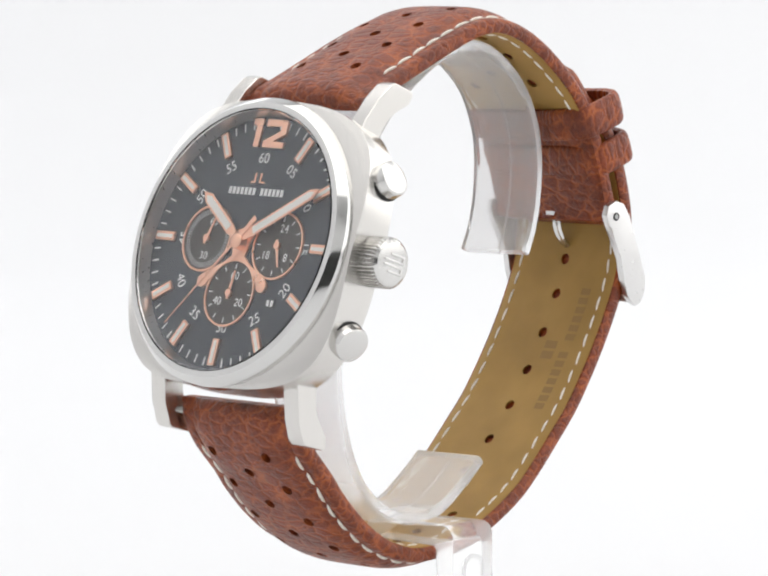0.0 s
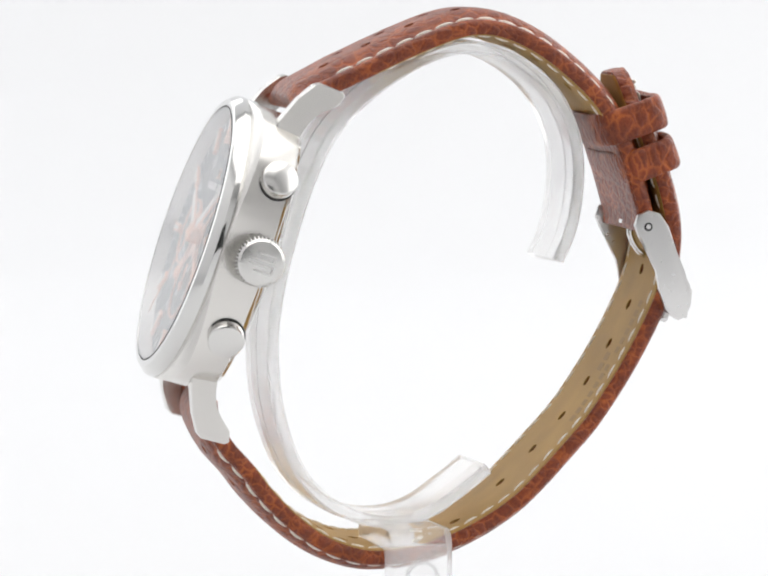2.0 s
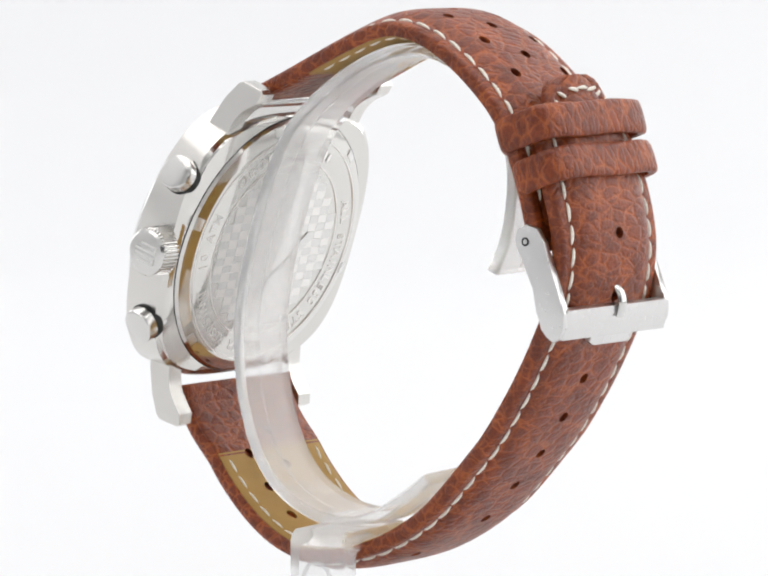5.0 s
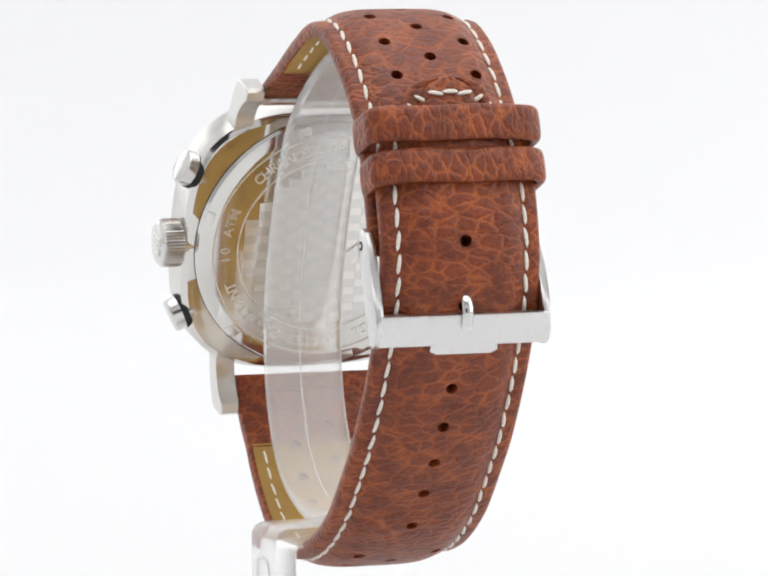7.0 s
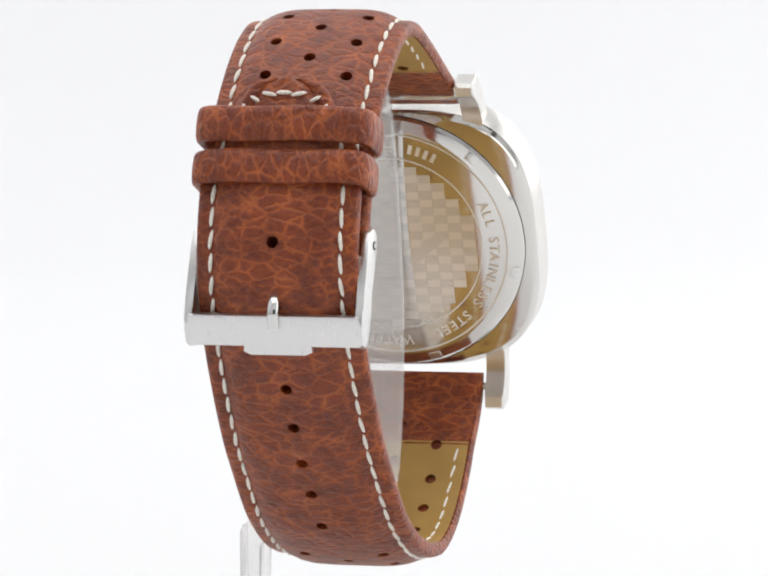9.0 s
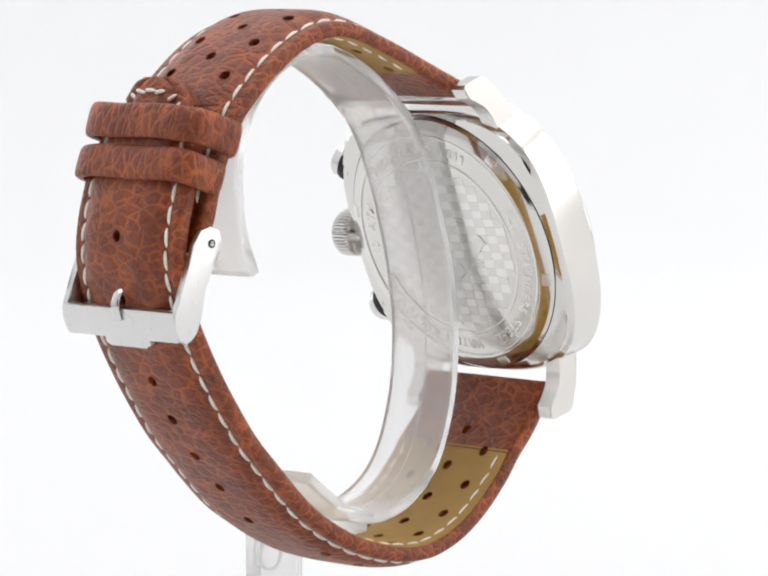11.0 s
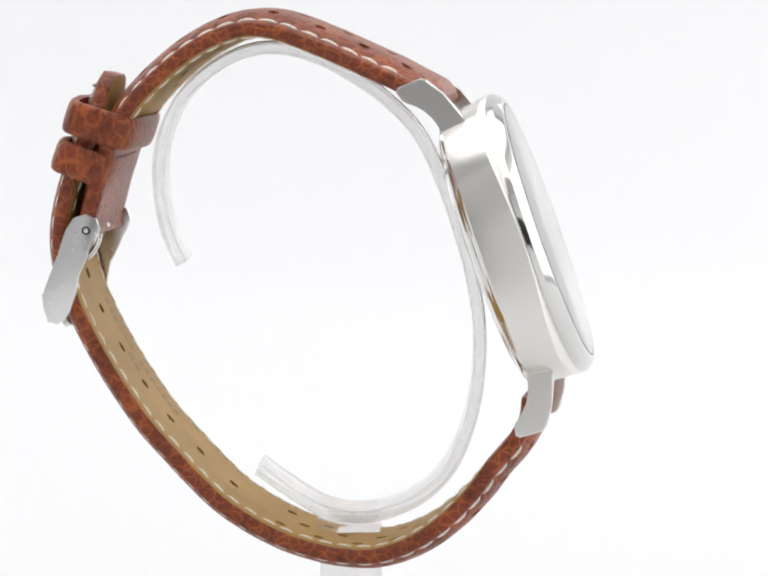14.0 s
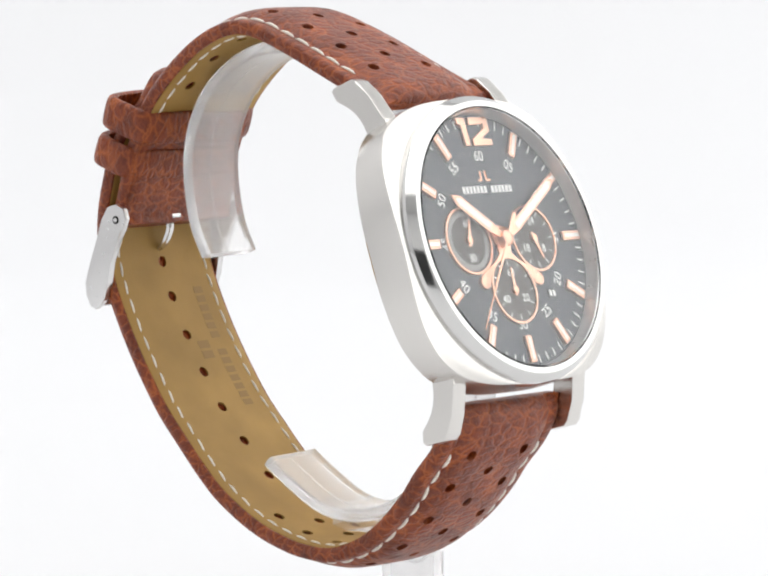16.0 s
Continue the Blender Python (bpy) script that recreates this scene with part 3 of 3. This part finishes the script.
                    ob.parent, ob.matrix_local = (self.inner if flip else self.body), m


def stitch_mesh():
    rings = []
    for k in range(7):
        u = k / 6 * 2 - 1
        r = 0.255 * math.sqrt(max(0.06, 1 - abs(u) ** 3))
        rings.append([(u * 1.38, r * 1.15 * math.cos(2 * math.pi * i / 7), 0.18 * (1 - u * u) - 0.08 + r * math.sin(2 * math.pi * i / 7)) for i in range(7)])
    ob = part("stitch", loft(rings), THREAD)
    data = ob.data
    bpy.data.objects.remove(ob)
    return data


STITCH = stitch_mesh()
upper = Strap("upper_strap", UPPER, 24.4, 23.6, 1.65, "pebbled brown leather strap half with white stitching and vent holes", fold=12.5, turn=17.5)
lower = Strap("lower_strap", LOWER, 24.4, 22.8, 1.5, "pebbled brown leather strap half with white stitching and buckle holes", tip=True, fold=13.0)


def nearest(strap, y, z):
    return float(strap.s[np.argmin((strap.c[:, 0] - y) ** 2 + (strap.c[:, 1] - z) ** 2)])


def vents(strap, s0, s1, pitch):
    out, k, s = [], 0, s0
    while s < s1:
        out += [(s, 0.7)] if k % 2 else [(s, -5.0), (s, 6.6)]
        s, k = s + pitch, k + 1
    return out


row = nearest(upper, -30.6, 31.0)
upper.punch(vents(upper, row - 3.42 * 12, row + 1, 3.42))
buckle_holes = [(nearest(lower, y, z), 0.0) for y, z in ((-43.9, 9.5), (-43.0, 1.3), (-41.6, -4.6), (-38.7, -10.4), (-35.0, -16.0), (-31.0, -21.0), (-26.2, -26.0), (-21.0, -30.8))]
lower.punch([*vents(lower, 7.3, nearest(lower, -14.0, -35.0), 3.15), *buckle_holes])
upper.stitch(7.5, upper.length - 8, STITCH)
lower.stitch(7.5, lower.length - 8.5, STITCH)
# the arched seam at the tip
ARCH = spline([(7.4, -6.4), (5.0, -5.9), (3.2, -4.6), (2.3, -2.6), (2.05, 0.0), (2.3, 2.6), (3.2, 4.6), (5.0, 5.9), (7.4, 6.4)], 2.0)[1]
for (ds, x), (es, ex) in zip(ARCH, ARCH[1:]):
    s, x, turn = lower.length - (ds + es) / 2, (x + ex) / 2, math.atan2(ex - x, ds - es)
    m = lower.basis(s, x, lower.rise(s, x, lower.half(s)) + 0.16) @ Matrix.Rotation(turn, 4, "Z") @ Matrix.Diagonal((0.8, 1, 1, 1))
    m.translation *= MM
    ob = new("stitch", STITCH)
    ob.parent, ob.matrix_local = lower.body, m
# stamped words on the lining as plain bars
for k in range(14):
    if k != 7:
        part("imprint", box(1.05, 1.9, 0.04), IMPRINT, lower.inner, "", lower.basis(75.5 + 1.55 * k, -6.0, -2.37))
for q in (84.6, 86.4):
    part("imprint", box(1.3, 2.4, 0.04), IMPRINT, lower.inner, "", lower.basis(q, -2.7, -2.37))


def keeper(name, top, bottom, inner_y, outer_y, tilt, label):
    """A leather loop round both strap ends."""
    rings = []
    mid_z, height = (top + bottom) / 2, top - bottom
    hx, hy = 12.65, (inner_y - outer_y) / 2
    cy = (inner_y + outer_y) / 2

    def rr(a, b, k=56, p=5.0):
        out = []
        for i in range(k):
            t = 2 * math.pi * i / k
            c, s = math.cos(t), math.sin(t)
            q = (abs(c) ** p + abs(s) ** p) ** (-1 / p)
            out.append((a * q * c, b * q * s))
        return out
    for off, z in ((0.45, -0.5), (0.2, -0.45), (0.05, -0.33), (0.0, -0.12), (0.0, 0.12), (0.05, 0.33), (0.2, 0.45), (0.45, 0.5), (0.8, 0.51), (1.25, 0.47), (1.35, 0.3), (1.35, -0.3), (1.25, -0.47), (0.8, -0.51)):
        rings.append([(x, y, z * height + 0.1 * math.sin(x * 0.45 + cy)) for x, y in rr(hx - off, hy - off)])
    rings.append(rings[0])
    m = Matrix.Translation((0.2, cy, mid_z)) @ Matrix.Rotation(radians(tilt), 4, "X")
    return part(name, loft(rings, caps=False), LOOP, watch, label, m, 40)


keeper("keeper", 26.7, 21.8, -32.0, -43.0, -18, "brown leather loop round the strap end")
keeper("keeper", 21.0, 16.3, -35.3, -44.7, -20, "brown leather loop round the strap end")


def buckle():
    outline = [(-37.1, 9.2), (-37.6, 10.7), (-39.2, 11.4), (-40.9, 10.9), (-42.2, 9.0), (-43.3, 5.5), (-44.3, 2.2), (-45.3, 0.7), (-45.7, -0.8), (-45.5, -2.6), (-44.7, -4.2),
               (-43.6, -4.7), (-42.6, -4.1), (-41.6, -3.0), (-40.9, -0.6), (-40.3, 2.6), (-39.2, 5.6), (-37.8, 7.4)]
    m0 = Matrix(((0, 0, 1, 0), (1, 0, 0, 0), (0, 1, 0, 0), (0, 0, 0, 1)))
    bar = box(24.3, 1.5, 4.4, 0.35)
    b = part("buckle", bar, SATIN, watch, "satin steel pin buckle frame", Matrix.Translation((-0.1, -44.75, -2.2)) @ Matrix.Rotation(radians(12), 4, "X"), 30)
    part("tab", prism([(-4.9, -2.0), (-4.6, 0.6), (4.6, 0.6), (4.9, -2.0), (3.9, -2.5), (-3.9, -2.5)], -0.5, 0.5, 0.15), SATIN, b, "", Matrix.Translation((0.2, -44.2, -3.2)) @ Matrix.Rotation(radians(105), 4, "X"))
    for x0, x1, xp in ((-12.75, -11.6, -12.78), (11.4, 12.45, 12.48)):
        a = part("arm", prism(outline, x0, x1, 0.3), SATIN, b, "satin steel buckle arm", m0, 30)
        part("pin_end", lathe([(0.62, -0.06), (0.62, 0.05), (0.3, 0.06)], 20), BLACK, a, "", Matrix.Translation((xp, -39.1, 9.0)) @ Matrix.Rotation(radians(90), 4, "Y"))
        part("pin_core", lathe([(0.36, -0.1), (0.36, 0.09), (0.1, 0.1)], 20), POLISHED, a, "", Matrix.Translation((xp, -39.1, 9.0)) @ Matrix.Rotation(radians(90), 4, "Y"))
    part("pin", lathe([(0.6, -12.0), (0.6, 11.8)], 16), POLISHED, b, "", Matrix.Translation((0, -39.1, 9.0)) @ Matrix.Rotation(radians(90), 4, "Y"))
    part("tongue", tube([(0.1, -39.6, 8.6), (0.1, -39.7, 6.8), (0.1, -41.0, 4.6), (0.1, -43.8, 2.9), (0.1, -45.6, 1.9), (0.1, -46.3, 0.2), (0.1, -45.9, -1.9)], 0.8, 12, 0.6), POLISHED, b, "steel buckle tongue")
    part("tongue_loop", ring_lathe([(0.62, -0.9), (0.95, -0.9), (0.95, 0.9), (0.62, 0.9)], 24), POLISHED, b, "", Matrix.Translation((0.1, -39.1, 9.0)) @ Matrix.Rotation(radians(90), 4, "Y"))


buckle()


# ---- the acrylic stand ----
CUFF = [(-27.6, 3.4), (-29.5, 7.6), (-30.6, 12.5), (-30.9, 18.0), (-30.0, 23.0), (-27.4, 28.3), (-23.2, 32.4), (-18.0, 35.2), (-12.5, 35.9), (-7.0, 34.6), (-1.5, 31.8), (3.8, 28.0), (8.6, 22.8), (12.2, 15.2),
        (14.6, 8.0), (16.4, 1.0), (17.4, -7.0), (16.7, -16.5), (13.9, -25.0), (9.7, -30.3), (4.0, -33.4), (-1.8, -34.3), (-7.2, -33.1), (-12.6, -29.8), (-16.4, -27.0)]
TWIST = Matrix.Rotation(radians(6.5), 4, "Z")


def stand():
    s, c, d, n = strap_frame(CUFF, 0.8)
    rings = []
    x0, x1, th = -8.4, 3.8, 1.8
    for q, k in zip(c, n):
        def p(x, h):
            return (x, q[0] + k[0] * h, q[1] + k[1] * h)
        sec = [(x0 + 0.35, 0), (x0, -0.35), (x0, -th + 0.35), (x0 + 0.35, -th), (x1 - 0.35, -th), (x1, -th + 0.35), (x1, -0.35), (x1 - 0.35, 0)]
        rings.append([p(x, h) for x, h in sec])
    cuff = part("cuff", loft(rings), ACRYLIC, holder, "bent clear acrylic cuff", TWIST, 40)
    for x in (-2.5,):
        ribs = [[(x + dx, q[0] + k[0] * h, q[1] + k[1] * h) for dx, h in ((-0.16, 0.0), (0.0, 0.14), (0.16, 0.0), (0.0, -0.1))] for q, k in zip(c, n)]
        part("mould_line", loft(ribs), ACRYLIC, cuff, "", TWIST, 80).visible_shadow = False
    arm = part("upright", prism([(-1.0, -33.6), (-15.6, -33.6), (-16.6, -34.1), (-17.1, -35.2), (-17.1, -54.6), (-14.2, -54.6), (-14.2, -37.2), (-13.6, -36.3), (-1.0, -36.3)], -7.4, 1.8, 0.25), ACRYLIC, holder,
               "flat clear acrylic upright with a moulded ring", TWIST @ Matrix(((1, 0, 0, 0), (0, 0, 1, 0), (0, 1, 0, 0), (0, 0, 0, 1))), 40)
    part("ring_mark", ring_lathe([(2.0, -0.15), (2.5, -0.15), (2.5, 0.15), (2.0, 0.15)], 40), ACRYLIC, arm, "", TWIST @ Matrix.Translation((-17.15, -2.8, -40.4)) @ Matrix.Rotation(radians(90), 4, "Y"))
    base = part("base", box(36, 34, 3, 0.4, (-6, -3, -53.4)), ACRYLIC, holder, "flat clear acrylic foot", TWIST)
    for ob in (cuff, arm, base):
        ob.visible_shadow = False


stand()


# ---- the turning ----
def motions():
    rate = 16.5064
    wobble = {0.0: 0.26, 0.5: -0.07, 1.0: 0.05, 2.5: -0.08, 3.0: -0.13, 3.5: -0.07, 4.0: 0.26, 7.5: -0.21, 8.0: 0.23, 9.0: 0.21, 9.5: -0.37, 12.5: -0.24, 13.0: 0.14, 13.5: 0.15, 14.0: -0.08, 14.5: -0.08, 15.0: 0.25, 15.5: -0.07, 16.0: 0.07}
    rows = []
    for i in range(33):
        t = i / 2
        a = -(rate * (t - 8) + wobble.get(t, 0.0)) + 1.5
        off = Matrix.Rotation(radians(a - 1.5), 3, "Z") @ Vector((-0.0006, 0, 0))
        rows.append((t, pose(off.x, off.y, 0.055, 0, 0, a)))
    walk(watch, rows)
    walk(holder, rows)


motions()
